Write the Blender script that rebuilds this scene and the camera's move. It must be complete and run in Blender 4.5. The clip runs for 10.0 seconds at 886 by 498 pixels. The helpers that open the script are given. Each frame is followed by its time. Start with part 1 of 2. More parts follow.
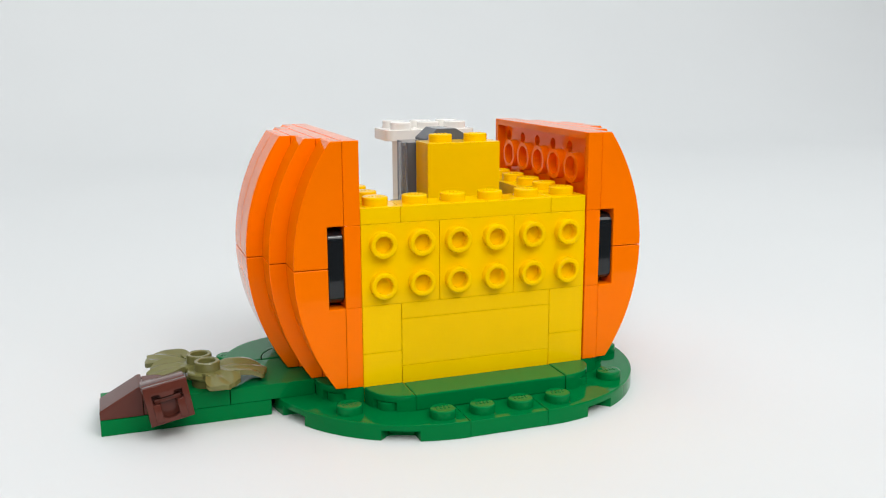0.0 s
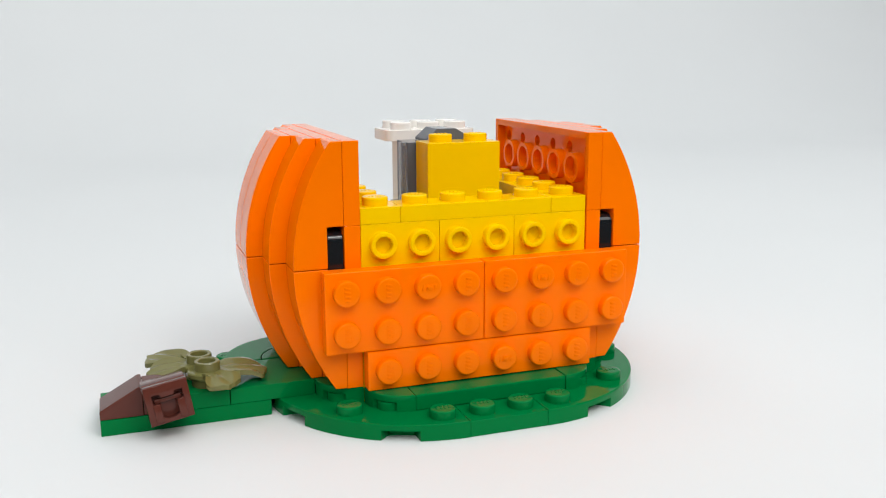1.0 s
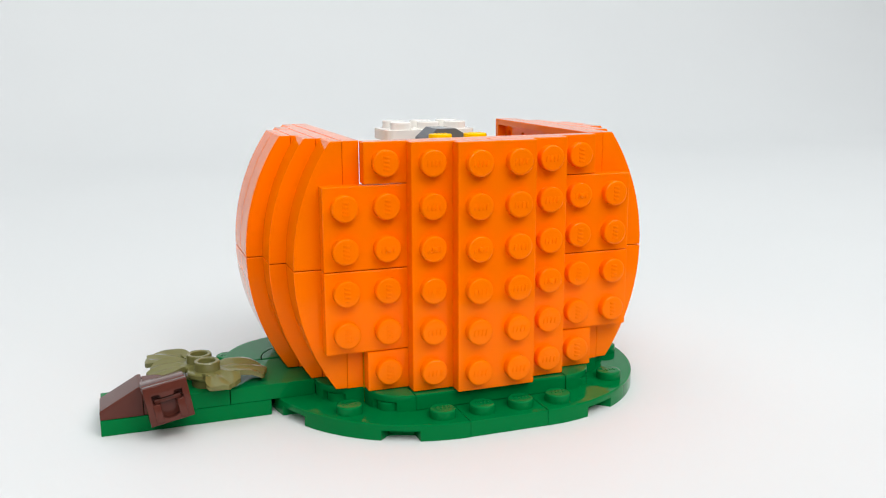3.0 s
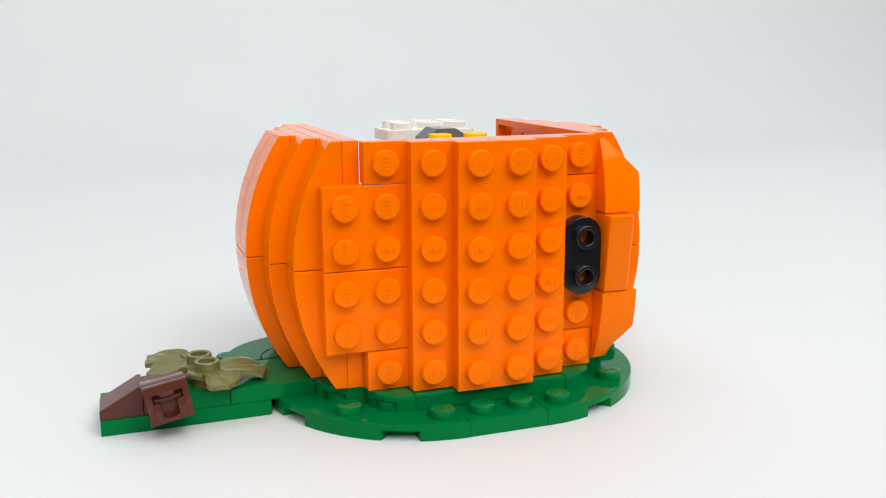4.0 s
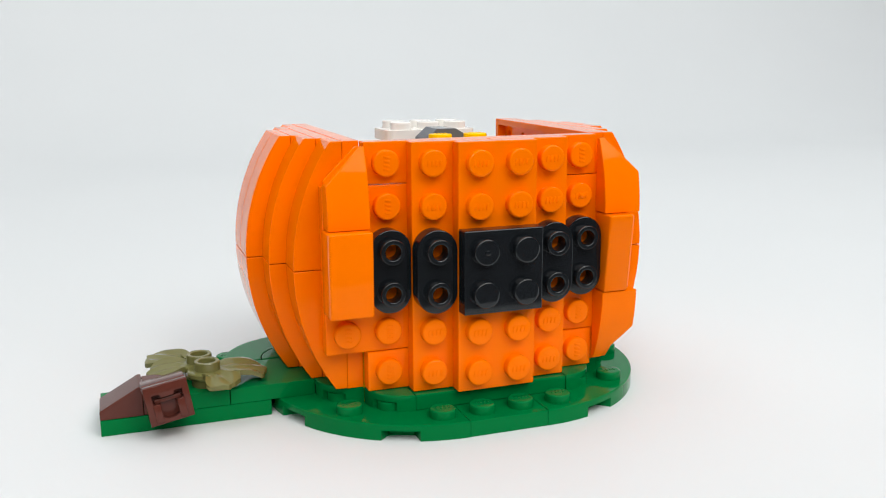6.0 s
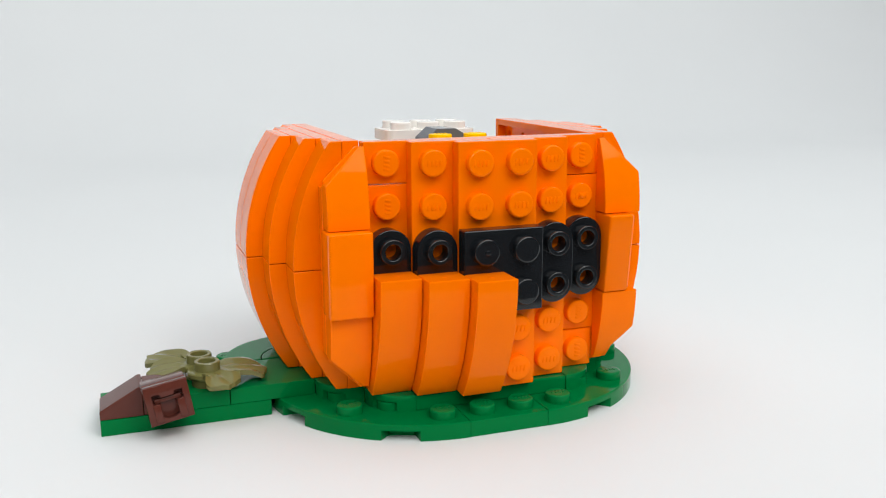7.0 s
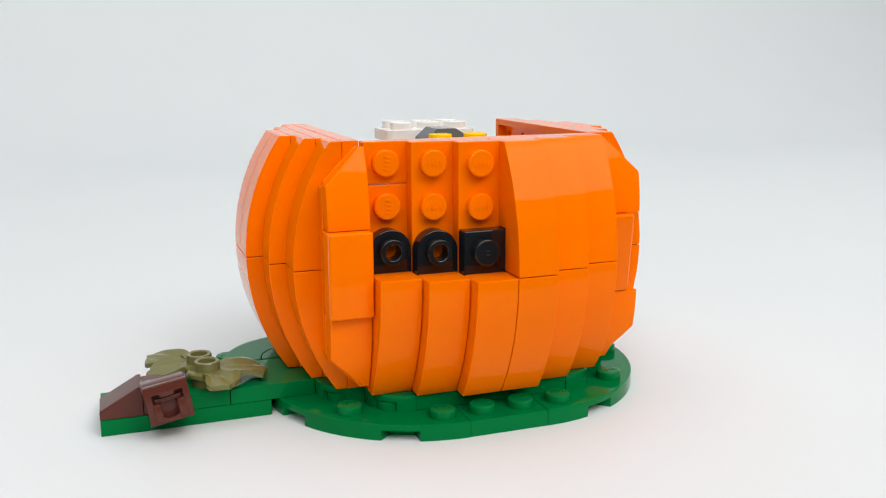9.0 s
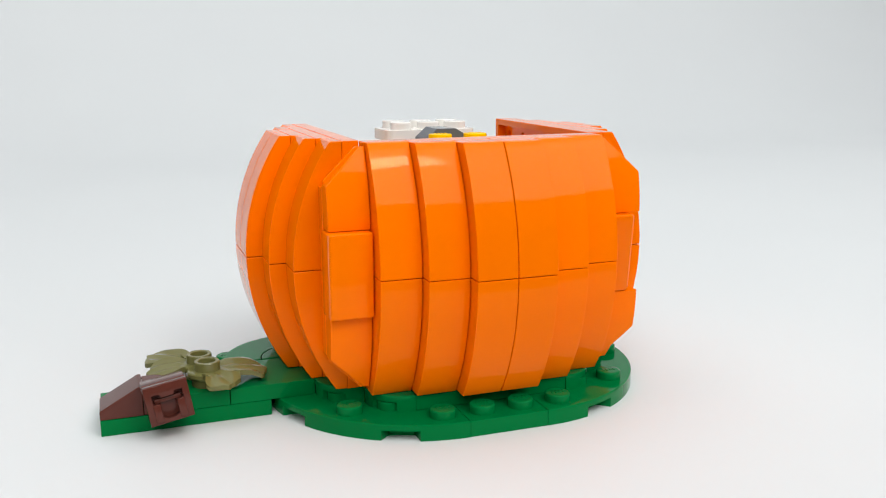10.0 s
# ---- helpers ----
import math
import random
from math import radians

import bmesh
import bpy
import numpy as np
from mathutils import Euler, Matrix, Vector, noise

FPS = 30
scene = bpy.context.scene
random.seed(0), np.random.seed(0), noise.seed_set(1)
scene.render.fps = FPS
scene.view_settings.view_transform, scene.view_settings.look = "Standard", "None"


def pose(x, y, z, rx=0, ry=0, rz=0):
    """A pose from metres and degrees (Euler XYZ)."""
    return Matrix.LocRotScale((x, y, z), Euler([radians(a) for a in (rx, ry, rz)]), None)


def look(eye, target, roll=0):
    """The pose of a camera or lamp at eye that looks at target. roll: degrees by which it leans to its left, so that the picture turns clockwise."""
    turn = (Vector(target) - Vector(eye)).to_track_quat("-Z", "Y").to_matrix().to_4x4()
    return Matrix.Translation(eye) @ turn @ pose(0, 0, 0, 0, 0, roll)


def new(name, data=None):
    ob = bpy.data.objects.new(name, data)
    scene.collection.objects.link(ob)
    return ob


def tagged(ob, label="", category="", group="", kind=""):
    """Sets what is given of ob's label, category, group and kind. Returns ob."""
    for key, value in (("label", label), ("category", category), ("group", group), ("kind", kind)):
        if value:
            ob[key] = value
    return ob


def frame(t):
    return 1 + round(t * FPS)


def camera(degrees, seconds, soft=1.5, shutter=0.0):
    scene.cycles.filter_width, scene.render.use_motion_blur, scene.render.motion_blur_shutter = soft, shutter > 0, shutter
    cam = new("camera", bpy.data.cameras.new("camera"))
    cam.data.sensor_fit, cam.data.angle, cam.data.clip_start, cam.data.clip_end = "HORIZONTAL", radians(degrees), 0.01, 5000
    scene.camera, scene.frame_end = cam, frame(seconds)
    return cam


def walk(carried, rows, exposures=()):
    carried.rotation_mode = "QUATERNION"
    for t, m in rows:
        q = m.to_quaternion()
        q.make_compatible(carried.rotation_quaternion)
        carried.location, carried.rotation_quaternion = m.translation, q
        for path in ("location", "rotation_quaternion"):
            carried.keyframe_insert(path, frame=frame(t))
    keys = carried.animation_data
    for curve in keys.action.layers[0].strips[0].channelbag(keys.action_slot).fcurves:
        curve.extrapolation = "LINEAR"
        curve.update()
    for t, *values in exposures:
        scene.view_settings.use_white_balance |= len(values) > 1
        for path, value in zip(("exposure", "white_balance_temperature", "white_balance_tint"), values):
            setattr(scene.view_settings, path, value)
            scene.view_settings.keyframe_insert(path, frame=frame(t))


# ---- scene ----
cam = camera(51.52, 10.0, 1.15)
EYE = (-0.04336, -0.1652, 0.06919)
VIEW = look(EYE, (0.6238, 1.6757, -0.3381), -0.2)
walk(cam, [(0.0, VIEW), (10.0, VIEW)], [(0.0, 0.0), (1.6, 0.0), (1.9, 0.06), (5.7, 0.06), (6.8, 0.0), (10.0, 0.0)])

# ---- light ----
world = bpy.data.worlds.new("studio")
scene.world = world
world.use_nodes = True
world.node_tree.nodes["Background"].inputs[0].default_value = (0.82, 0.90, 1.0, 1)
world.node_tree.nodes["Background"].inputs[1].default_value = 0.16


def softbox(name, eye, target, wide, deep, watts, tint, roll=0):
    data = bpy.data.lights.new(name, "AREA")
    data.shape, data.size, data.size_y, data.energy, data.color = "RECTANGLE", wide, deep, watts, tint
    ob = new(name, data)
    ob.matrix_basis = look(eye, target, roll)
    return ob


softbox("front_softbox_lamp", (0.14, -0.765, 0.845), (0.17, 0.085, 0.233), 1.55, 0.75, 13.3, (0.995, 0.975, 0.955), 6)
softbox("softbox_core_lamp", (0.28, -0.70, 0.91), (0.0, 0.0, 0.04), 0.24, 0.11, 1.3, (1.0, 0.97, 0.90), 6)
softbox("left_softbox_lamp", (-1.15, -0.60, 0.60), (0.0, 0.0, 0.03), 1.4, 1.0, 2.0, (1.0, 0.985, 0.955))
softbox("top_softbox_lamp", (0.38, 0.14, 1.38), (0.47, 0.52, 0.0), 2.8, 1.3, 16.8, (0.962, 0.972, 0.99))


# ---- materials ----
def plastic(name, colour, rough=0.055, bump=0.012, spread=0.05, glassy=0.0, gloss=0.18, sheen=(1, 1, 1)):
    mat = bpy.data.materials.new(name)
    mat.use_nodes = True
    nt = mat.node_tree
    bsdf = nt.nodes["Principled BSDF"]
    geo = nt.nodes.new("ShaderNodeTexCoord")
    info = nt.nodes.new("ShaderNodeObjectInfo")
    cloud = nt.nodes.new("ShaderNodeTexNoise")
    cloud.inputs["Scale"].default_value = 90
    cloud.inputs["Detail"].default_value = 4
    nt.links.new(geo.outputs["Object"], cloud.inputs["Vector"])
    fine = nt.nodes.new("ShaderNodeTexNoise")
    fine.inputs["Scale"].default_value = 900
    fine.inputs["Detail"].default_value = 3
    nt.links.new(geo.outputs["Object"], fine.inputs["Vector"])
    # each moulded piece differs a little, with faint handling marks
    add = nt.nodes.new("ShaderNodeMath")
    add.operation = "MULTIPLY_ADD"
    nt.links.new(info.outputs["Random"], add.inputs[0])
    add.inputs[1].default_value = 0.5
    nt.links.new(cloud.outputs["Fac"], add.inputs[2])
    val = nt.nodes.new("ShaderNodeMapRange")
    val.inputs["From Min"].default_value, val.inputs["From Max"].default_value = 0.3, 1.2
    val.inputs["To Min"].default_value, val.inputs["To Max"].default_value = 1 - spread, 1 + spread
    nt.links.new(add.outputs[0], val.inputs["Value"])
    hsv = nt.nodes.new("ShaderNodeHueSaturation")
    hsv.inputs["Color"].default_value = (*colour, 1)
    nt.links.new(val.outputs["Result"], hsv.inputs["Value"])
    nt.links.new(hsv.outputs["Color"], bsdf.inputs["Base Color"])
    rr = nt.nodes.new("ShaderNodeMapRange")
    rr.inputs["From Min"].default_value, rr.inputs["From Max"].default_value = 0.3, 0.7
    rr.inputs["To Min"].default_value, rr.inputs["To Max"].default_value = rough * 0.75, rough * 1.35
    nt.links.new(fine.outputs["Fac"], rr.inputs["Value"])
    nt.links.new(rr.outputs["Result"], bsdf.inputs["Roughness"])
    bm_ = nt.nodes.new("ShaderNodeBump")
    bm_.inputs["Strength"].default_value = bump
    bm_.inputs["Distance"].default_value = 0.0004
    nt.links.new(cloud.outputs["Fac"], bm_.inputs["Height"])
    nt.links.new(bm_.outputs["Normal"], bsdf.inputs["Normal"])
    bsdf.inputs["IOR"].default_value = 1.46
    bsdf.inputs["Specular IOR Level"].default_value = gloss
    bsdf.inputs["Transmission Weight"].default_value = glassy
    bsdf.inputs["Specular Tint"].default_value = (*sheen, 1)
    return mat


ORANGE = plastic("orange_plastic", (0.97, 0.177, 0.0), gloss=0.25, sheen=(1.0, 0.8, 0.46))
YELLOW = plastic("yellow_plastic", (0.91, 0.56, 0.0), gloss=0.14, sheen=(1.0, 0.95, 0.7))
GREEN = plastic("green_plastic", (0.0, 0.158, 0.038), gloss=0.22, sheen=(0.3, 1.0, 0.5))
BLACK = plastic("black_plastic", (0.008, 0.010, 0.012), rough=0.05, gloss=0.5)
OLIVE = plastic("olive_plastic", (0.155, 0.152, 0.052), rough=0.1, gloss=0.36)
BROWN = plastic("brown_plastic", (0.095, 0.026, 0.018), rough=0.12, gloss=0.28)
GREY = plastic("dark_grey_plastic", (0.11, 0.12, 0.14))
WHITE = plastic("white_plastic", (0.82, 0.80, 0.76))
CLEAR = plastic("clear_plastic", (0.55, 0.56, 0.58), rough=0.08, glassy=0.9)


def paper():
    mat = bpy.data.materials.new("white_paper")
    mat.use_nodes = True
    nt = mat.node_tree
    bsdf = nt.nodes["Principled BSDF"]
    geo = nt.nodes.new("ShaderNodeTexCoord")
    big = nt.nodes.new("ShaderNodeTexNoise")
    big.inputs["Scale"].default_value = 6
    nt.links.new(geo.outputs["Object"], big.inputs["Vector"])
    mix = nt.nodes.new("ShaderNodeMix")
    mix.data_type = "RGBA"
    mix.inputs["A"].default_value = (0.662, 0.69, 0.70, 1)
    mix.inputs["B"].default_value = (0.698, 0.725, 0.732, 1)
    nt.links.new(big.outputs["Fac"], mix.inputs["Factor"])
    nt.links.new(mix.outputs["Result"], bsdf.inputs["Base Color"])
    fine = nt.nodes.new("ShaderNodeTexNoise")
    fine.inputs["Scale"].default_value = 1500
    nt.links.new(geo.outputs["Object"], fine.inputs["Vector"])
    bump = nt.nodes.new("ShaderNodeBump")
    bump.inputs["Strength"].default_value = 0.05
    bump.inputs["Distance"].default_value = 0.0002
    nt.links.new(fine.outputs["Fac"], bump.inputs["Height"])
    nt.links.new(bump.outputs["Normal"], bsdf.inputs["Normal"])
    bsdf.inputs["Roughness"].default_value = 0.55
    bsdf.inputs["Specular IOR Level"].default_value = 0.3
    return mat


PAPER = paper()
WALL = plastic("grey_wall_paint", (0.30, 0.31, 0.33), rough=0.7, spread=0.06)
TABLE = plastic("charcoal_laminate", (0.022, 0.022, 0.024), rough=0.5, spread=0.2)

# ---- building helpers; all lengths below are millimetres on an 8 mm stud grid ----
U, H = 8.0, 3.2
ORIGIN = {}


def part(name, bm, material, parent=None, label="", smooth=15):
    """One mesh object; its origin is the middle of its box."""
    bmesh.ops.recalc_face_normals(bm, faces=bm.faces)
    lo = Vector([min(v.co[i] for v in bm.verts) for i in range(3)])
    hi = Vector([max(v.co[i] for v in bm.verts) for i in range(3)])
    c = (lo + hi) / 2
    if parent is None:
        c.z = lo.z
    for v in bm.verts:
        v.co = (v.co - c) / 1000
    me = bpy.data.meshes.new(name)
    bm.to_mesh(me)
    bm.free()
    me.materials.append(material)
    for p in me.polygons:
        p.use_smooth = True
    me.set_sharp_from_angle(angle=radians(smooth))
    ob = new(name, me)
    base = Vector((0, 0, 0))
    if parent is not None:
        ob.parent = parent
        base = ORIGIN[parent.name]
    ob.location = (c - base) / 1000
    ORIGIN[ob.name] = c
    if label:
        tagged(ob, label)
    return ob


def soften(bm, size, segments=2, angle=30):
    edges = [e for e in bm.edges if len(e.link_faces) == 2 and e.calc_face_angle(0) > radians(angle)]
    if edges and size > 0:
        bmesh.ops.bevel(bm, geom=edges, offset=size, segments=segments, profile=0.5, affect="EDGES", clamp_overlap=True)
    return bm


XZ = lambda u, v, w: Vector((u, w, v))
XY = lambda u, v, w: Vector((u, v, w))
YZ = lambda u, v, w: Vector((w, u, v))


def prism(outline, lo, hi, put=XY, bevel=0.1, bm=None, rim=False):
    """A solid with this outline, drawn out from lo to hi."""
    own = bmesh.new()
    a = [own.verts.new(put(u, v, lo)) for u, v in outline]
    b = [own.verts.new(put(u, v, hi)) for u, v in outline]
    own.faces.new(a[::-1])
    own.faces.new(b)
    for i in range(len(a)):
        j = (i + 1) % len(a)
        own.faces.new((a[i], a[j], b[j], b[i]))
    bmesh.ops.recalc_face_normals(own, faces=own.faces)
    if rim:
        edges = [e for e in own.edges if e.verts[0] in b and e.verts[1] in b]
        bmesh.ops.bevel(own, geom=edges, offset=bevel, segments=2, profile=0.5, affect="EDGES", clamp_overlap=True)
    else:
        soften(own, bevel)
    if bm is None:
        return own
    return join(bm, own)


def join(bm, other):
    me = bpy.data.meshes.new("scrap")
    other.to_mesh(me)
    other.free()
    bm.from_mesh(me)
    bpy.data.meshes.remove(me)
    return bm


GAP = 0.08


def box(x0, x1, y0, y1, z0, z1, bevel=0.14, bm=None, gap=GAP):
    return prism([(x0 + gap, y0 + gap), (x1 - gap, y0 + gap), (x1 - gap, y1 - gap), (x0 + gap, y1 - gap)], z0, z1 - gap, XY, bevel, bm)


def lathe(profile, segments=32):
    """A turned solid: (radius, height) from the axis below to the axis above."""
    bm = bmesh.new()
    rings = []
    for r, h in profile:
        if r < 1e-6:
            rings.append([bm.verts.new((0, 0, h))])
        else:
            rings.append([bm.verts.new((r * math.cos(a), r * math.sin(a), h)) for a in (2 * math.pi * i / segments for i in range(segments))])
    for p, q in zip(rings, rings[1:]):
        for i in range(segments):
            j = (i + 1) % segments
            f = [p[i % len(p)], p[j % len(p)], q[j % len(q)], q[i % len(q)]]
            f = list(dict.fromkeys(f))
            if len(f) > 2:
                bm.faces.new(f)
    return bm


TURN = {"up": Matrix.Identity(4), "front": Matrix.Rotation(radians(90), 4, "X"), "left": Matrix.Rotation(radians(-90), 4, "Y"), "right": Matrix.Rotation(radians(90), 4, "Y")}
STUDS = {}


def emboss(bm, upright):
    """Plain raised bars across the top of a stud."""
    for k in range(4):
        c = -1.17 + 0.78 * k
        corners = [(c - 0.32, -0.6), (c + 0.12, -0.6), (c + 0.32, 0.6), (c - 0.12, 0.6)]
        if upright:
            corners = [(-v, u) for u, v in corners]
        join(bm, prism(corners, 1.6, 1.81, XY, 0.06))


def stud_mesh(kind, way, material):
    key = (kind, way, material.name)
    if key not in STUDS:
        if kind == "solid":
            bm = lathe([(2.52, -0.3), (2.52, 1.3), (2.51, 1.42), (2.47, 1.53), (2.40, 1.61), (2.28, 1.67), (2.16, 1.695), (2.04, 1.70), (0, 1.70)])
            # plain raised bars on the top of the stud
            if material not in (BLACK, WHITE):
                emboss(bm, False)
        elif kind == "solid_upright":
            bm = lathe([(2.52, -0.3), (2.52, 1.3), (2.51, 1.42), (2.47, 1.53), (2.40, 1.61), (2.28, 1.67), (2.16, 1.695), (2.04, 1.70), (0, 1.70)])
            emboss(bm, True)
        elif kind == "dotted":
            bm = lathe([(2.52, -0.3), (2.52, 1.3), (2.51, 1.42), (2.47, 1.53), (2.40, 1.61), (2.28, 1.67), (2.16, 1.695), (2.04, 1.70), (0.52, 1.70), (0.5, 1.92), (0.4, 1.97), (0, 1.97)])
            if material is not BLACK:
                emboss(bm, False)
        elif kind == "collar":
            bm = lathe([(2.62, -0.3), (2.62, 1.4), (2.59, 1.56), (2.52, 1.66), (2.41, 1.72), (2.36, 1.725), (1.92, 1.725), (1.88, 1.72), (1.76, 1.66), (1.69, 1.56), (1.67, 1.4), (1.67, 0.03), (0, 0.03)])
        elif kind == "ring":
            bm = lathe([(1.46, -0.3), (2.45, -0.3), (2.45, 1.4), (2.42, 1.56), (2.35, 1.66), (2.24, 1.72), (2.2, 1.725), (1.72, 1.725), (1.67, 1.72), (1.56, 1.66), (1.48, 1.56), (1.46, 1.4), (1.46, -0.3)])
        else:
            bm = lathe([(3.25, -2.4), (3.25, 0), (2.4, 0), (2.4, -2.4)], 28)
        bmesh.ops.transform(bm, matrix=TURN[way], verts=bm.verts)
        bmesh.ops.recalc_face_normals(bm, faces=bm.faces)
        for v in bm.verts:
            v.co /= 1000
        me = bpy.data.meshes.new("stud")
        bm.to_mesh(me)
        bm.free()
        me.materials.append(material)
        for p in me.polygons:
            p.use_smooth = True
        me.set_sharp_from_angle(angle=radians(33))
        STUDS[key] = me
    return STUDS[key]


def stud(parent, x, y, z, kind="solid", way="up", material=None, name="stud"):
    ob = new(name, stud_mesh(kind, way, material))
    ob.parent = parent
    ob.location = (Vector((x, y, z)) - ORIGIN[parent.name]) / 1000
    return ob


def arc(cx, cy, r, a0, a1, n):
    return [(cx + r * math.cos(radians(a0 + (a1 - a0) * i / n)), cy + r * math.sin(radians(a0 + (a1 - a0) * i / n))) for i in range(n + 1)]


# ---- the paper sweep ----
def sweep():
    bm = bmesh.new()
    line = [(-92, 0), (-66, 0), (0, 0), (200, 0), (450, 0)]
    line += [(450 + 450 * math.sin(radians(a)), 450 - 450 * math.cos(radians(a))) for a in range(6, 91, 6)] + [(900, 1700)]
    low = [(y, z - 0.4) if z < 5 else (y + 0.4, z - 0.4) for y, z in line]
    rows = [[bm.verts.new((x, y, z)) for x in (-1450, 1450)] for y, z in line]
    under = [[bm.verts.new((x, y, z)) for x in (-1450, 1450)] for y, z in low]
    for group in (rows, under):
        for p, q in zip(group, group[1:]):
            bm.faces.new((p[0], p[1], q[1], q[0]))
    for k in (0, -1):
        bm.faces.new((rows[k][0], rows[k][1], under[k][1], under[k][0]))
    ob = part("backdrop", bm, PAPER)
    tagged(ob, "seamless white paper sweep under and behind the toy", "backdrop", kind="structure")


sweep()


def table():
    bm = prism([(-1500, -900), (1500, -900), (1500, 445), (-1500, 445)], -30, -0.5, XY, 2.0)
    ob = part("table", bm, TABLE)
    tagged(ob, "dark charcoal table under the white paper", "table")
    for x in (-1440, 1440):
        for y in (-840, 390):
            part("leg", box(x - 25, x + 25, y - 25, y + 25, -750, -30.5, 2, None, 0), TABLE, ob)


table()


def room():
    """Plain walls, floor and ceiling that close the studio."""
    for name, b in [("floor", (-2600, 2600, -2600, 1500, -800, -750)), ("ceiling", (-2600, 2600, -2600, 1500, 2000, 2100)),
                    ("wall_north", (-2600, 2600, 1500, 1600, -800, 2100)), ("wall_south", (-2600, 2600, -2700, -2600, -800, 2100)),
                    ("wall_west", (-2700, -2600, -2700, 1600, -800, 2100)), ("wall_east", (2600, 2700, -2700, 1600, -800, 2100))]:
        ob = part(name, box(*b, 0, None, 0), WALL)
        tagged(ob, "plain grey studio " + name.split("_")[0], name.split("_")[0], kind="structure")


room()

# ---- the toy pumpkin: one root, each moulded piece a part ----
pumpkin = new("toy_pumpkin")
pumpkin.location = (0.024, 0.024, 0)
ORIGIN[pumpkin.name] = Vector((24, 24, 0))
tagged(pumpkin, "half-built orange and yellow brick pumpkin on a round green base", "toy pumpkin")


LOOK = {"yellow_plastic": "glossy yellow plastic", "green_plastic": "dark green plastic", "dark_grey_plastic": "dark grey plastic", "white_plastic": "white plastic"}


def brick(name, material, x0, x1, y0, y1, z0, z1, tops=(), kind="solid", label=""):
    label = label or LOOK[material.name] + " " + name
    ob = part(name, box(x0, x1, y0, y1, z0, z1, 0.1, None, 0.045 if material == YELLOW else GAP), material, pumpkin, label)
    for x, y in tops:
        stud(ob, x, y, z1 - GAP, kind, "up", material)
    return ob


BASE = 32.3


# green base: four round corners and straight pieces between them
def corner_plate(cx, cy, turn, tops):
    def outline(notched):
        pts = []
        for i in range(49):
            a = 90 * i / 48
            r = 29.3 if notched and (18 < a < 29.5 or 60.5 < a < 72) else BASE - GAP
            pts.append((r, a))
        out = [(cx, cy)]
        for r, a in pts:
            out.append((cx + r * math.cos(radians(turn + a)), cy + r * math.sin(radians(turn + a))))
        return out
    bm = prism(outline(True), 0, 2.0, XY, 0)
    prism(outline(False), 2.0, H, XY, 0.22, bm, True)
    ob = part("corner_plate", bm, GREEN, pumpkin, "round-edged green base plate")
    for x, y in tops:
        stud(ob, x, y, H, "solid", "up", GREEN)


corner_plate(16, 16, 180, [(-4, -4), (12, -12), (4, -4)])
corner_plate(32, 16, 270, [(36, -12), (52, -4), (44, -4), (60, 12)])
corner_plate(32, 32, 0, [])
corner_plate(16, 32, 90, [])
brick("base_plate", GREEN, 16, 32, 16 - BASE, 16, 0, H, [(20, -12), (28, -12)])
brick("base_plate", GREEN, 16, 32, 32, 64, 0, H)
brick("base_plate", GREEN, -16, 24, 16, 32, 0, H)
brick("base_plate", GREEN, 24, 64, 16, 32, 0, H)


def quarter_tile(cx, cy, turn):
    def outline(notched):
        out = [(cx, cy)]
        for i in range(25):
            a = 90 * i / 24
            r = 6.0 if notched and 28 < a < 62 else 7.95
            out.append((cx + r * math.cos(radians(turn + a)), cy + r * math.sin(radians(turn + a))))
        return out
    bm = prism(outline(True), H, H + 1.9, XY, 0)
    prism(outline(False), H + 1.9, 2 * H, XY, 0.26, bm, True)
    part("quarter_tile", bm, GREEN, pumpkin)
    # the stud of the base shows in the tile's notch
    mid = (cx + 5.7 * math.cos(radians(turn + 45)), cy + 5.7 * math.sin(radians(turn + 45)))
    pin = lathe([(0, H), (2.4, H), (2.4, H + 1.7), (0, H + 1.7)])
    bmesh.ops.translate(pin, verts=pin.verts, vec=(mid[0], mid[1], 0))
    part("peg", pin, GREEN, pumpkin)


quarter_tile(8, 0, 180)
quarter_tile(40, 0, 270)
quarter_tile(0, 8, 180)
quarter_tile(48, 8, 270)
part("tile", box(8, 40, -8, 0, H, 2 * H, 0.26), GREEN, pumpkin)
brick("plate", GREEN, -8, 0, 8, 40, H, 2 * H)
brick("plate", GREEN, 48, 56, 8, 40, H, 2 * H)

# yellow core: front wall with side studs, side walls, top course
F = 0.35
for x0, x1, z0, z1 in [(0.05, 8, 3.2, 12.8), (0.05, 8, 12.8, 22.4), (40, 47.9, 3.2, 12.8), (40, 47.9, 12.8, 22.4), (8, 40, 3.2, 9.6), (8, 40, 9.6, 19.2), (8, 40, 19.2, 22.4)]:
    brick("brick", YELLOW, x0, x1, F, 8, z0, z1)
for x0, x1, sx in [(0.05, 15.95, (4.3, 12.05)), (15.95, 31.85, (19.6, 27.6)), (31.85, 47.9, (35.6, 43.5))]:
    ob = part("side_stud_brick", box(x0, x1, F, 8, 22.4, 38.4, 0.1, None, 0.045), YELLOW, pumpkin)
    for x in sx:
        for z in (26.4, 34.4):
            stud(ob, x, F + GAP, z, "collar", "front", YELLOW)
for x0, x1, sx in [(0.05, 8, (4,)), (8, 40, (12, 20, 28, 36)), (40, 47.9, (44,))]:
    brick("plate", YELLOW, x0, x1, F, 8, 38.4, 41.6, [(x, 4) for x in sx])
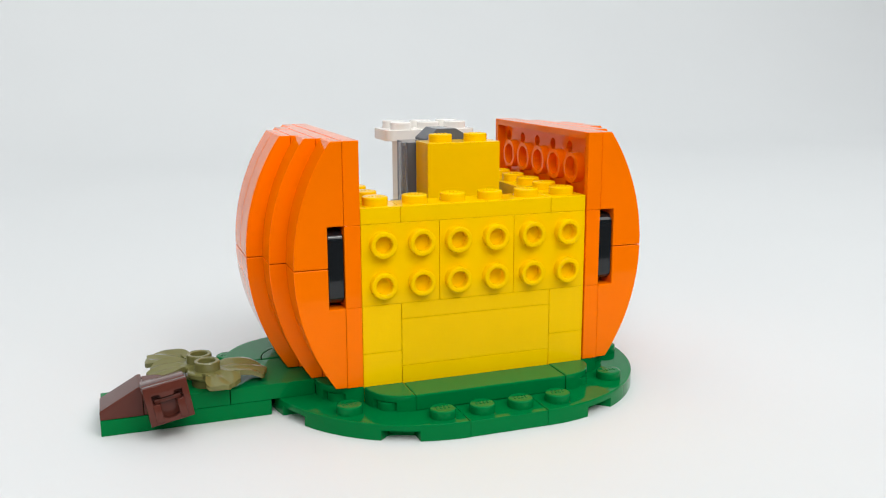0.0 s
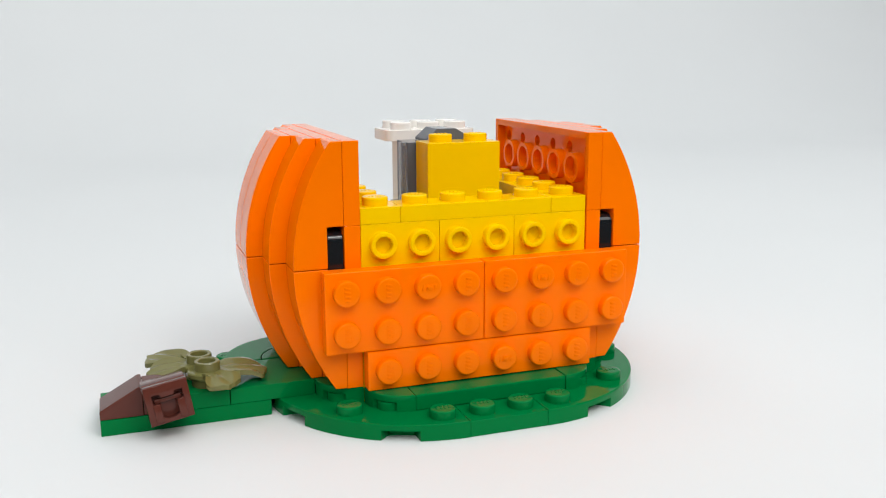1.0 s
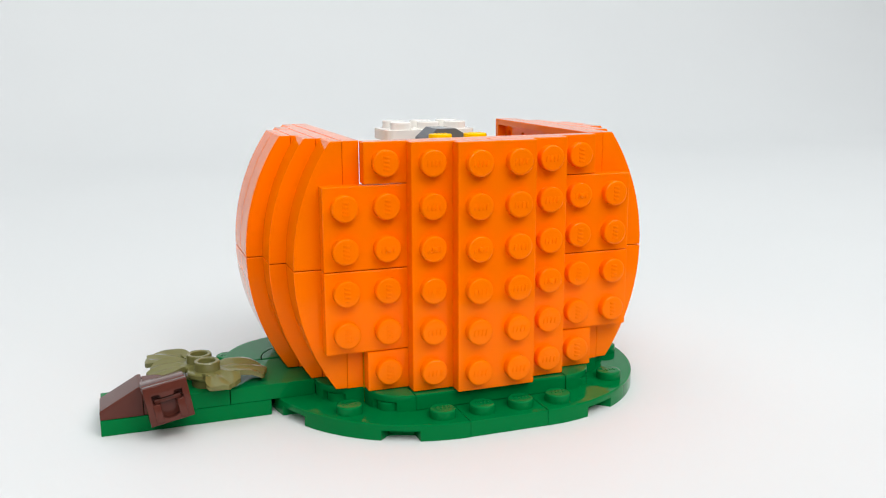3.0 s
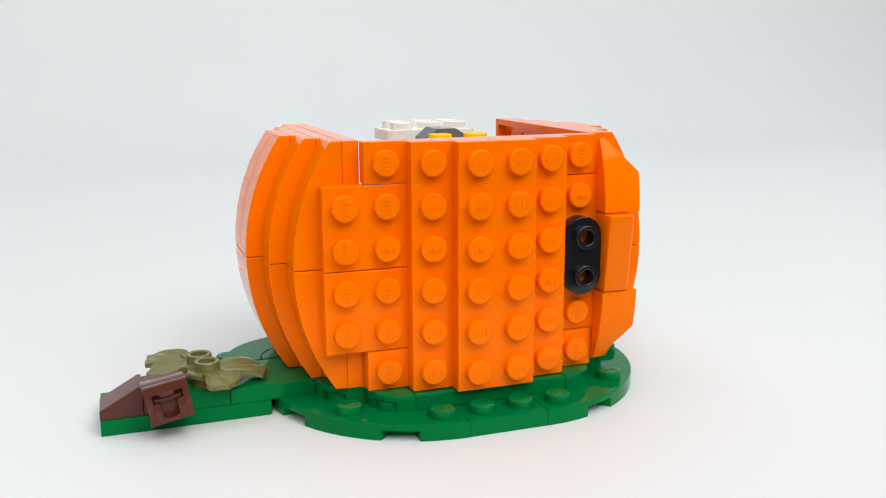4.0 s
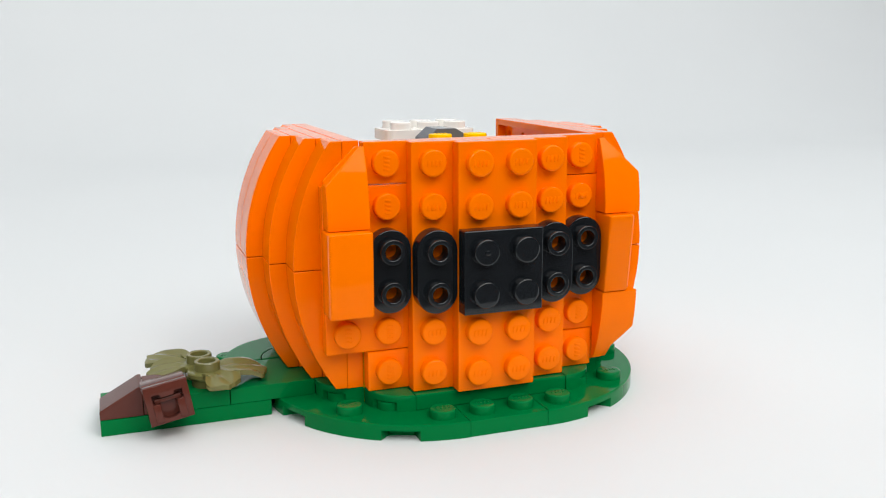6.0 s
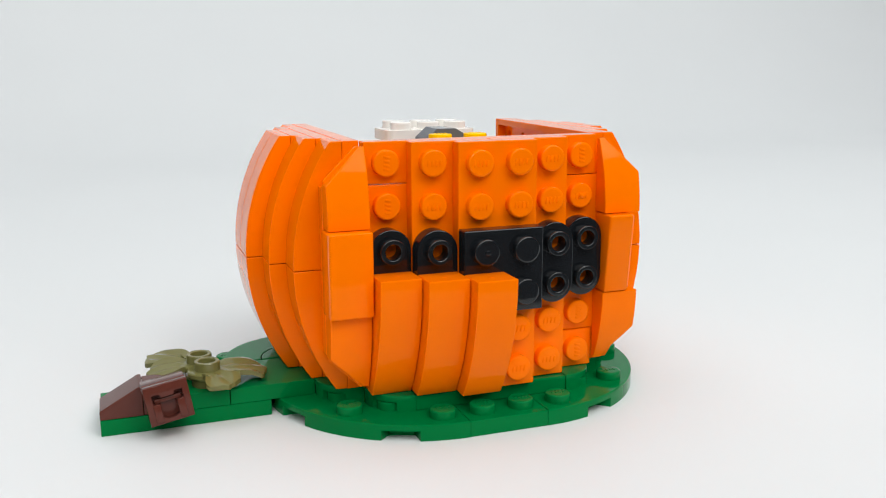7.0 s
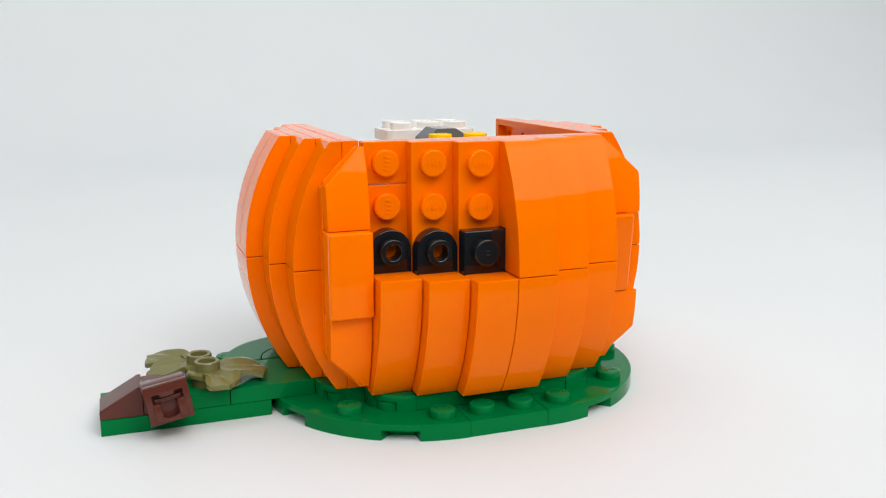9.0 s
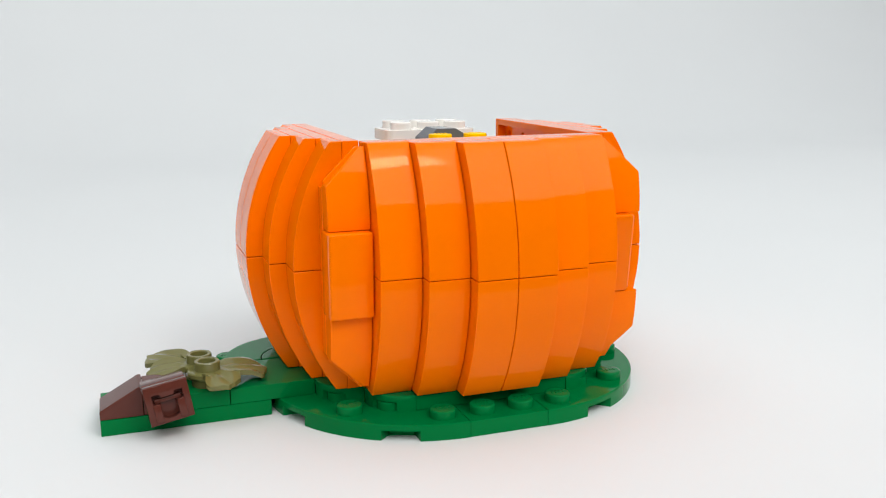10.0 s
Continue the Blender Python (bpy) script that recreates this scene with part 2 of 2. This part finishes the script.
for x0, x1 in [(0.05, 8), (40, 47.9)]:
    for y0, y1 in [(8, 24), (24, 48)]:
        for k in range(4):
            brick("brick", YELLOW, x0, x1, y0, y1, 3.2 + 8.8 * k, 12.0 + 8.8 * k)
    brick("plate", YELLOW, x0, x1, 8, 48, 38.4, 41.6, [((x0 + x1) / 2, y) for y in (12, 20, 28, 36, 44)])

# inside: dark floor, yellow block, grey housing, white lamp head
brick("floor_plate", GREY, 16.0, 40, 8, 34, 34.5, 37.7)
brick("block", YELLOW, 19.0, 35.4, 16, 24, 37.7, 51.8, [(23.2, 20), (31.2, 20)])
part("housing", box(17.1, 34.6, 24.2, 32, 37.7, 51.4), GREY, pumpkin)
part("slope", prism([(21.5, 51.4), (32.1, 51.4), (32.1, 51.9), (28.4, 54.1), (24.0, 54.1), (21.5, 51.9)], 24.4, 31.8, XZ), GREY, pumpkin, "dark grey bevelled cap piece")
shell = bmesh.new()
for b in [(15.9, 17.0, 24.3, 24.8, 37.7, 51.4), (15.9, 16.2, 24.9, 26.8, 37.7, 51.4), (16.3, 17.0, 24.9, 26.8, 50.6, 51.4), (16.3, 17.0, 24.9, 26.8, 43.6, 44.2)]:
    box(*b, 0.06, shell, 0.02)
part("clear_piece", shell, CLEAR, pumpkin, "clear grey-tinted plastic piece")
brick("pillar", WHITE, 20.2, 34, 38, 46, 3.2, 50.6)
top = part("cap_plate", prism(arc(17.9, 46, 1.8, 90, 180, 8) + arc(17.9, 38, 1.8, 180, 270, 8) + arc(36, 38, 1.8, 270, 360, 8) + arc(36, 46, 1.8, 0, 90, 8), 50.6, 53.1), WHITE, pumpkin)
for x in (20.3, 27, 33.6):
    for y in (39, 45):
        stud(top, x, y, 53.1, "solid", "up", WHITE)


# ---- curved orange rib pieces: three studs long with a notch at the thick end ----
def rib_profile(thick=9.75, thin=2.2, length=24.0, n=14):
    drop = thick - thin
    R = (length * length + drop * drop) / (2 * drop)
    out = [(0, H), (8, H), (8, 0.02), (length - GAP, 0.02)]
    for i in range(n + 1):
        s = length - GAP - (length - 2 * GAP) * i / n
        out.append((s, thick - (R - math.sqrt(R * R - s * s))))
    return out


def rib(put, lo, hi):
    bm = prism([(max(s, GAP), h) for s, h in rib_profile()], lo + GAP, hi - GAP, put, 0.15)
    # the moulding mark on the thick end
    return prism(arc(6.6, (lo + hi) / 2, 0.4, 0, 330, 11), GAP - 0.06, GAP + 0.05, lambda h, w, s: put(s, h, w), 0, bm)


def pierced(outline, holes, lo, hi, put, radius=1.48, bevel=0.16):
    """A plate with holes right through it: round ones by their middle, others by their outline."""
    bm = bmesh.new()
    loops = [outline] + [hole if len(hole) > 2 else arc(*hole, radius, 0, 360 - 15, 23) for hole in holes]
    caps = []
    for level in (lo, hi):
        rings = [[bm.verts.new(put(u, v, level)) for u, v in loop] for loop in loops]
        edges = [bm.edges.new((ring[i], ring[(i + 1) % len(ring)])) for ring in rings for i in range(len(ring))]
        bmesh.ops.triangle_fill(bm, use_beauty=True, edges=edges)
        caps.append(rings)
    for a, b in zip(*caps):
        for i in range(len(a)):
            k = (i + 1) % len(a)
            bm.faces.new((a[i], a[k], b[k], b[i]))
    bmesh.ops.recalc_face_normals(bm, faces=bm.faces)
    outer = set(caps[0][0]) | set(caps[1][0])
    rim = [e for e in bm.edges if e.verts[0] in outer and e.verts[1] in outer and len(e.link_faces) == 2 and e.calc_face_angle(0) > 1]
    if bevel:
        bmesh.ops.bevel(bm, geom=rim, offset=bevel, segments=2, profile=0.5, affect="EDGES", clamp_overlap=True)
    return bm


MID = 30.4


def flank(side):
    """side -1: on the west wall, +1: on the east wall."""
    wall = 0.0 if side < 0 else 48.0
    out = lambda d: wall + side * d
    way = "left" if side < 0 else "right"
    # inner layer: three plates on edge, open towards the inside
    for z0 in (6.4, 22.4, 38.4):
        bm = bmesh.new()
        z1 = z0 + 16
        a, b = sorted((out(H), out(H - 1.2)))
        dimples = [(4 + 8 * i, z0 + j) for i in range(6) for j in (4, 12)]
        join(bm, pierced([(1.5, z0 + 1.5), (46.5, z0 + 1.5), (46.5, z1 - 1.5), (1.5, z1 - 1.5)], dimples, a, b, YZ, 1.25, 0))
        a, b = sorted((out(0), out(H)))
        for y0, y1, p, q in [(0, 1.5, z0, z1), (46.5, 48, z0, z1), (1.5, 46.5, z0, z0 + 1.5), (1.5, 46.5, z1 - 1.5, z1)]:
            box(a, b, y0, y1, p, q, 0.1, bm, 0.045)
        ob = part("side_plate", bm, ORANGE, pumpkin, "orange plate on edge, hollow side inwards")
        for k in range(5):
            stud(ob, out(0.15), 8 + 8 * k, z0 + 8, "tube", "left" if side > 0 else "right", ORANGE, "tube")
    # second and third layers
    for d, y0, y1 in [(H, 8, 40), (2 * H, 16, 32)]:
        a, b = sorted((out(d), out(d + H)))
        for z0 in (6.4, 22.4, 38.4):
            part("side_plate", box(a, b, y0, y1, z0, z0 + 16), ORANGE, pumpkin)
    for k, d in enumerate([H, 2 * H, 3 * H, 3 * H, 2 * H, H]):
        for up in (1, -1):
            put = lambda s, h, w, d=d, up=up: Vector((out(d + h), w, MID + up * s))
            part("curved_rib", rib(put, 8 * k, 8 * k + 8), ORANGE, pumpkin)
    # black oval plate seen end on in the notch
    a, b = sorted((out(H + 0.05), out(2 * H - 0.1)))
    part("oval_plate", prism(oval_side(), a, b, YZ, 0.2), BLACK, pumpkin, "black rounded plate in the notch")


def oval_side():
    """Side view of the rounded plate: blunt, softly rounded corners."""
    return arc(2.4, 35.4, 1.9, 180, 90, 8) + arc(5.8, 35.4, 1.9, 90, 0, 8) + arc(5.8, 25.2, 1.9, 0, -90, 8) + arc(2.4, 25.2, 1.9, -90, -180, 8)


flank(-1)
flank(1)

# ---- the vine at the pumpkin's side; it sits a little loose, drawn out from the base ----
VX, VY = -0.75, -0.2
brick("plate", GREEN, VX - 48, VX - 16, VY + 8, VY + 24, 0, H)
brick("plate", GREEN, VX - 32, VX - 24, VY + 8, VY + 24, H, 2 * H)
brick("tile", GREEN, VX - 24, -8, VY + 8, VY + 24, H, 2 * H)
part("macaroni_tile", prism(arc(-8, 24.1, 15.95, 90, 180, 24) + arc(-8, 24.1, 8.15, 180, 90, 16), H, 2 * H), GREEN, pumpkin)
part("quarter_tile", prism([(-8, 24.1)] + arc(-8, 24.1, 7.95, 90, 180, 16), H, 2 * H), GREEN, pumpkin)
brick("plate", GREEN, -24, -8, 32.2, 40, 0, H, [(-22, 34.5)])
part("slope", prism([(VX - 47.95, H), (VX - 40.1, H), (VX - 40.1, 8.9), (VX - 40.8, 8.9), (VX - 47.95, 4.9)], VY + 8.05, VY + 15.95, XZ, 0.18), BROWN, pumpkin, "small dark brown sloped end piece")
part("holder", box(VX - 40.12, VX - 32.5, VY + 8.1, VY + 15.5, H, 8.7), BROWN, pumpkin)


def clip_piece():
    m = Matrix.Translation((VX - 35.9, VY + 4.9, 7.2)) @ Matrix.Rotation(radians(4), 4, "Z") @ Matrix.Rotation(radians(-9.5), 4, "Y") @ Matrix.Rotation(radians(-6), 4, "X")
    w, h = 4.0, 3.7

    def piece(name, parent, x0, x1, y0, y1, z0, z1, bevel, label=""):
        bm = box(x0, x1, y0, y1, z0, z1, bevel, None, 0)
        bmesh.ops.transform(bm, matrix=m, verts=bm.verts)
        return part(name, bm, BROWN, parent, label, 40)

    body = piece("clip", pumpkin, -w, w, -1.5, 3.2, -h, h, 0.15, "dark brown tilted clip, hollow side out")
    slot = [(-2.8, 2.0), (-1.4, 2.0), (-1.1, 1.3), (1.1, 1.3), (1.4, 2.0), (2.8, 2.0), (2.8, 0.3), (1.5, 0.1), (1.4, -2.5), (0.7, -2.9), (-0.7, -2.9), (-1.4, -2.5), (-1.5, 0.1), (-2.8, 0.3)]
    bm = pierced([(-w, -h), (w, -h), (w, h), (-w, h)], [slot], -3.2, -1.5, XZ, 0, 0.2)
    bmesh.ops.transform(bm, matrix=m, verts=bm.verts)
    part("frame", bm, BROWN, body, "", 40)
    piece("crossbar", body, -2.5, 2.5, -2.5, -1.5, 0.1, 1.0, 0.38)
    piece("prong", body, -2.9, -1.5, -3.55, -3.1, -h + 0.5, 0.2, 0.2)
    piece("prong", body, 1.5, 2.9, -3.55, -3.1, -h + 0.5, 0.2, 0.2)


clip_piece()


def leaf(bm, cx, cy, z, angle, length, width, droop, lift, bank, phase=0.0):
    """A blunt leaf with creases running out from its foot and a wavy rim."""
    n, m = 20, 14
    a = radians(angle)
    top, low = [], []
    for i in range(n + 1):
        u = i / n
        tip = 1 if u < 0.86 else math.sqrt(max(0.25, 1 - ((u - 0.86) / 0.15) ** 2))
        half = width / 2 * (0.62 + 0.4 * math.sin(math.pi * min(0.62, u * 0.7))) * tip
        ra, rb = [], []
        for j in range(m + 1):
            v = 2 * j / m - 1
            x = u * length * (1 - 0.10 * abs(v) ** 2) + 0.02 * length * math.cos(6.0 * v + phase) * u ** 3
            y = v * half * (1 + 0.10 * math.sin(8 * u + 2 * phase + v))
            crease = 0.22 * math.cos(8.0 * v + 1.5 * u + phase) * math.sin(math.pi * min(1, 0.12 + u * 0.85))
            zz = z + lift * math.sin(math.pi * u) - droop * u * u + 0.5 * abs(v) ** 1.5 * math.sin(math.pi * min(1, u + 0.1)) + crease + bank * y * math.sin(math.pi * min(0.6, 0.1 + 0.7 * u))
            px, py = cx + x * math.cos(a) - y * math.sin(a), cy + x * math.sin(a) + y * math.cos(a)
            ra.append(bm.verts.new((px, py, zz)))
            rb.append(bm.verts.new((px, py, zz - 1.25 + 0.25 * u + 0.15 * abs(v))))
        top.append(ra), low.append(rb)
    for i in range(n):
        for j in range(m):
            bm.faces.new((top[i][j], top[i + 1][j], top[i + 1][j + 1], top[i][j + 1]))
            bm.faces.new((low[i][j], low[i][j + 1], low[i + 1][j + 1], low[i + 1][j]))
        for j in (0, m):
            bm.faces.new((top[i][j], top[i + 1][j], low[i + 1][j], low[i][j]))
    for i in (0, n):
        for j in range(m):
            bm.faces.new((top[i][j], top[i][j + 1], low[i][j + 1], low[i][j]))
    bmesh.ops.recalc_face_normals(bm, faces=bm.faces)


def leaf_plate(cx, cy, z, leaves):
    bm = lathe([(0, 6.4), (3.1, 6.4), (3.1, z - 1.5), (3.7, z - 1.3), (3.95, z - 0.9), (3.95, z - 0.25), (3.75, z), (2.55, z + 0.05), (2.45, z + 1.6), (2.35, z + 1.75), (1.75, z + 1.75), (1.62, z + 1.6), (1.6, z + 0.3), (0, z + 0.3)])
    bmesh.ops.translate(bm, verts=bm.verts, vec=(cx, cy, 0))
    ob = part("leaf_plate", bm, OLIVE, pumpkin, "olive green leaf plate with a hollow stud")
    for k, (angle, length, width, droop, lift, bank) in enumerate(leaves):
        bm = bmesh.new()
        leaf(bm, cx + 2.2 * math.cos(radians(angle)), cy + 2.2 * math.sin(radians(angle)), z - 0.1, angle, length - 2.2, width, droop, lift, bank, 1.3 * k)
        part("leaf", bm, OLIVE, ob, smooth=60)


leaf_plate(-28.4, 12.6, 9.4, [(4, 11.6, 8.0, 1.2, 0.25, 0.1), (-66, 8.4, 7.0, 0.9, 0.1, 0.05)])
leaf_plate(-29.4, 17.9, 9.35, [(141, 12.4, 6.6, 0.0, 0.2, -0.1), (187, 10.3, 6.2, 0.8, 0.2, -0.12), (98, 8.6, 5.6, 0.4, 0.1, 0.0)])

# ---- loose pieces that are pressed on one after the other ----
LOOSE = []


def loose(ob, t, label, category, group):
    tagged(ob, label, category, group)
    LOOSE.append((t, ob))
    return ob


def front_plate(t, x0, x1, z0, z1, y, material, label, dot=None):
    """A studded plate on edge, its back at depth y."""
    bm = prism([(x0 + GAP, z0 + GAP), (x1 - GAP, z0 + GAP), (x1 - GAP, z1 - GAP), (x0 + GAP, z1 - GAP)], y - H + 0.02, y - 0.02, XZ, 0.2)
    ob = part("plate", bm, material)
    for i in range(round((x1 - x0) / U)):
        for j in range(round((z1 - z0) / U)):
            x, z = x0 + 4 + 8 * i, z0 + 4 + 8 * j
            plain = "solid_upright" if x1 - x0 > z1 - z0 else "solid"
            stud(ob, x, y - H + 0.02, z, "dotted" if dot and abs(x - dot[0]) + abs(z - dot[1]) < 1 else plain, "front", material)
    return loose(ob, t, label, "toy plate", "plates pressed on the pumpkin's front")


def round_plate(t, x0, y):
    outline = arc(x0 + 4, 34.4, 3.93, 0, 180, 16) + arc(x0 + 4, 26.4, 3.93, 180, 360, 16)
    ob = part("round_plate", pierced(outline, [(x0 + 4, 26.4), (x0 + 4, 34.4)], y - H + 0.02, y - 0.02, XZ), BLACK)
    for z in (26.4, 34.4):
        stud(ob, x0 + 4, y - H + 0.02, z, "ring", "front", BLACK)
    return loose(ob, t, "glossy black rounded plate with two hollow studs", "toy plate", "black plates of the pumpkin's mouth")


def front_rib(t, col, up, y):
    put = lambda s, h, w: Vector((w, y - h, MID + up * s))
    ob = part("rib_piece", rib(put, 8 * col, 8 * col + 8), ORANGE)
    return loose(ob, t, "glossy orange curved slope piece of the pumpkin's %s rib" % ("upper" if up > 0 else "lower"), "toy slope", "curved ribs of the pumpkin's front")


def wedge(t, x_in, side, up):
    """A short curved slope with one slanting corner; x_in: its inner edge, side: towards its outer edge."""
    n, length, thick, thin = 10, 14.8, 4.2, 0.9
    drop = thick - thin
    R = (length ** 2 + drop ** 2) / (2 * drop)
    outline = [(GAP, 0.02), (length, 0.02)] + [(s, thick - (R - math.sqrt(R * R - s * s))) for s in (length - (length - GAP) * i / n for i in range(n + 1))]
    z0 = 38.8 if up > 0 else 22.8
    put = lambda s, h, w: Vector((x_in + side * w, -H - h, z0 + up * s))
    reach = U - (0.1 if side < 0 else GAP)
    slab = [(GAP + 0.1, 0.06), (length, 0.06), (length, 0.9), (GAP + 0.1, 0.9)]
    bm = bmesh.new()
    # the curved body, and the wider thin foot that it stands on
    for solid, ledge, inset in ((outline, 0.0, 0.0), (slab, 0.5, 0.12)):
        piece = prism(solid, GAP + inset, reach - inset, put, 0)
        a, b = Vector((x_in + side * U, 0, z0 + up * 8.0)), Vector((x_in + side * 1.1, 0, z0 + up * length))
        across = (b - a).cross(Vector((0, 1, 0))).normalized()
        if across.dot(Vector((x_in, 0, z0)) - a) > 0:
            across = -across
        bmesh.ops.bisect_plane(piece, geom=piece.verts[:] + piece.edges[:] + piece.faces[:], plane_co=a + ledge * across, plane_no=across, clear_outer=True)
        bmesh.ops.holes_fill(piece, edges=[e for e in piece.edges if e.is_boundary])
        bmesh.ops.recalc_face_normals(piece, faces=piece.faces)
        soften(piece, 0.14)
        join(bm, piece)
    ob = part("wedge_slope", bm, ORANGE)
    return loose(ob, t, "glossy orange curved slope with a slanting corner", "toy slope", "corner pieces of the pumpkin's front")


def cheek(t, x0, lean):
    """A smooth brick on edge; lean: how far its lower edge stands back."""
    x0, x1 = (x0 - 0.35, x0 + U - GAP) if x0 < 0 else (x0 + GAP, x0 + 5.6)
    bm = prism([(-H - 0.02, 22.85), (-H - 0.02, 38.75), (-3 * H, 38.75), (lean - 3 * H, 22.85)], x0, x1, YZ, 0.0)
    soften(bm, 0.5, 3)
    ob = part("corner_brick", bm, ORANGE)
    return loose(ob, t, "smooth orange brick with softly rounded edges", "toy brick", "corner pieces of the pumpkin's front")


front_plate(0.4, 0, 48, 6.4, 14.4, 0, ORANGE, "long orange plate with one row of six studs", (28, 10.4))
front_plate(0.7, -8, 24, 14.4, 30.4, 0, ORANGE, "orange plate with two rows of four studs", (12, 26.4))
front_plate(1.0, 24, 56, 14.4, 30.4, 0, ORANGE, "orange plate with two rows of four studs", (36, 26.4))
front_plate(1.3, 24, 56, 30.4, 46.4, 0, ORANGE, "orange plate with two rows of four studs", (44, 42.4))
front_plate(1.6, -8, 24, 30.4, 46.4, 0, ORANGE, "orange plate with two rows of four studs", (4, 34.4))
front_plate(1.9, -0.1, 48, 46.4, 54.4, 0, ORANGE, "long orange plate with one row of six studs")
front_plate(2.2, 24, 40, 6.4, 54.4, -H, ORANGE, "upright orange plate with two rows of six studs", (36, 26.4))
front_plate(2.5, 8, 24, 6.4, 54.4, -H, ORANGE, "upright orange plate with two rows of six studs", (12, 34.4))
front_plate(2.8, 16, 32, 6.4, 54.4, -2 * H, ORANGE, "upright orange plate with two rows of six studs", (20, 34.4))
wedge(3.1, 48, 1, 1)
cheek(3.4, 48, 1.7)
wedge(3.7, 48, 1, -1)
round_plate(4.0, 40, -H)
round_plate(4.3, 32, -2 * H)
front_plate(4.6, 16, 32, 22.4, 38.4, -3 * H, BLACK, "glossy black plate with four studs", (20, 34.4))
round_plate(4.9, 8, -2 * H)
round_plate(5.2, 0, -H)
wedge(5.5, 0, -1, 1)
cheek(5.8, -8, 0.3)
wedge(6.1, 0, -1, -1)
DEPTH = [-H, -2 * H, -3 * H, -3 * H, -2 * H, -H]
for k, t in enumerate((6.4, 6.7, 7.0, 7.3, 7.6, 7.9)):
    front_rib(t, k, -1, DEPTH[k])
for k, t in zip((5, 4, 3, 2, 1, 0), (8.2, 8.5, 8.8, 9.1, 9.4, 9.7)):
    front_rib(t, k, 1, DEPTH[k])


def motions():
    """Each loose piece stands ready on the paper behind the camera until it is put in its place at its time."""
    for i, (t, ob) in enumerate(LOOSE):
        home = ob.location.copy()
        row, col = divmod(i, 8)
        ready = pose(-0.28 + 0.08 * col, -0.48 - 0.05 * row, -0.0005)
        there = pose(*home)
        walk(ob, [(0.0, ready), (t - 0.067, ready), (t - 0.033, there), (10.0, there)])


motions()
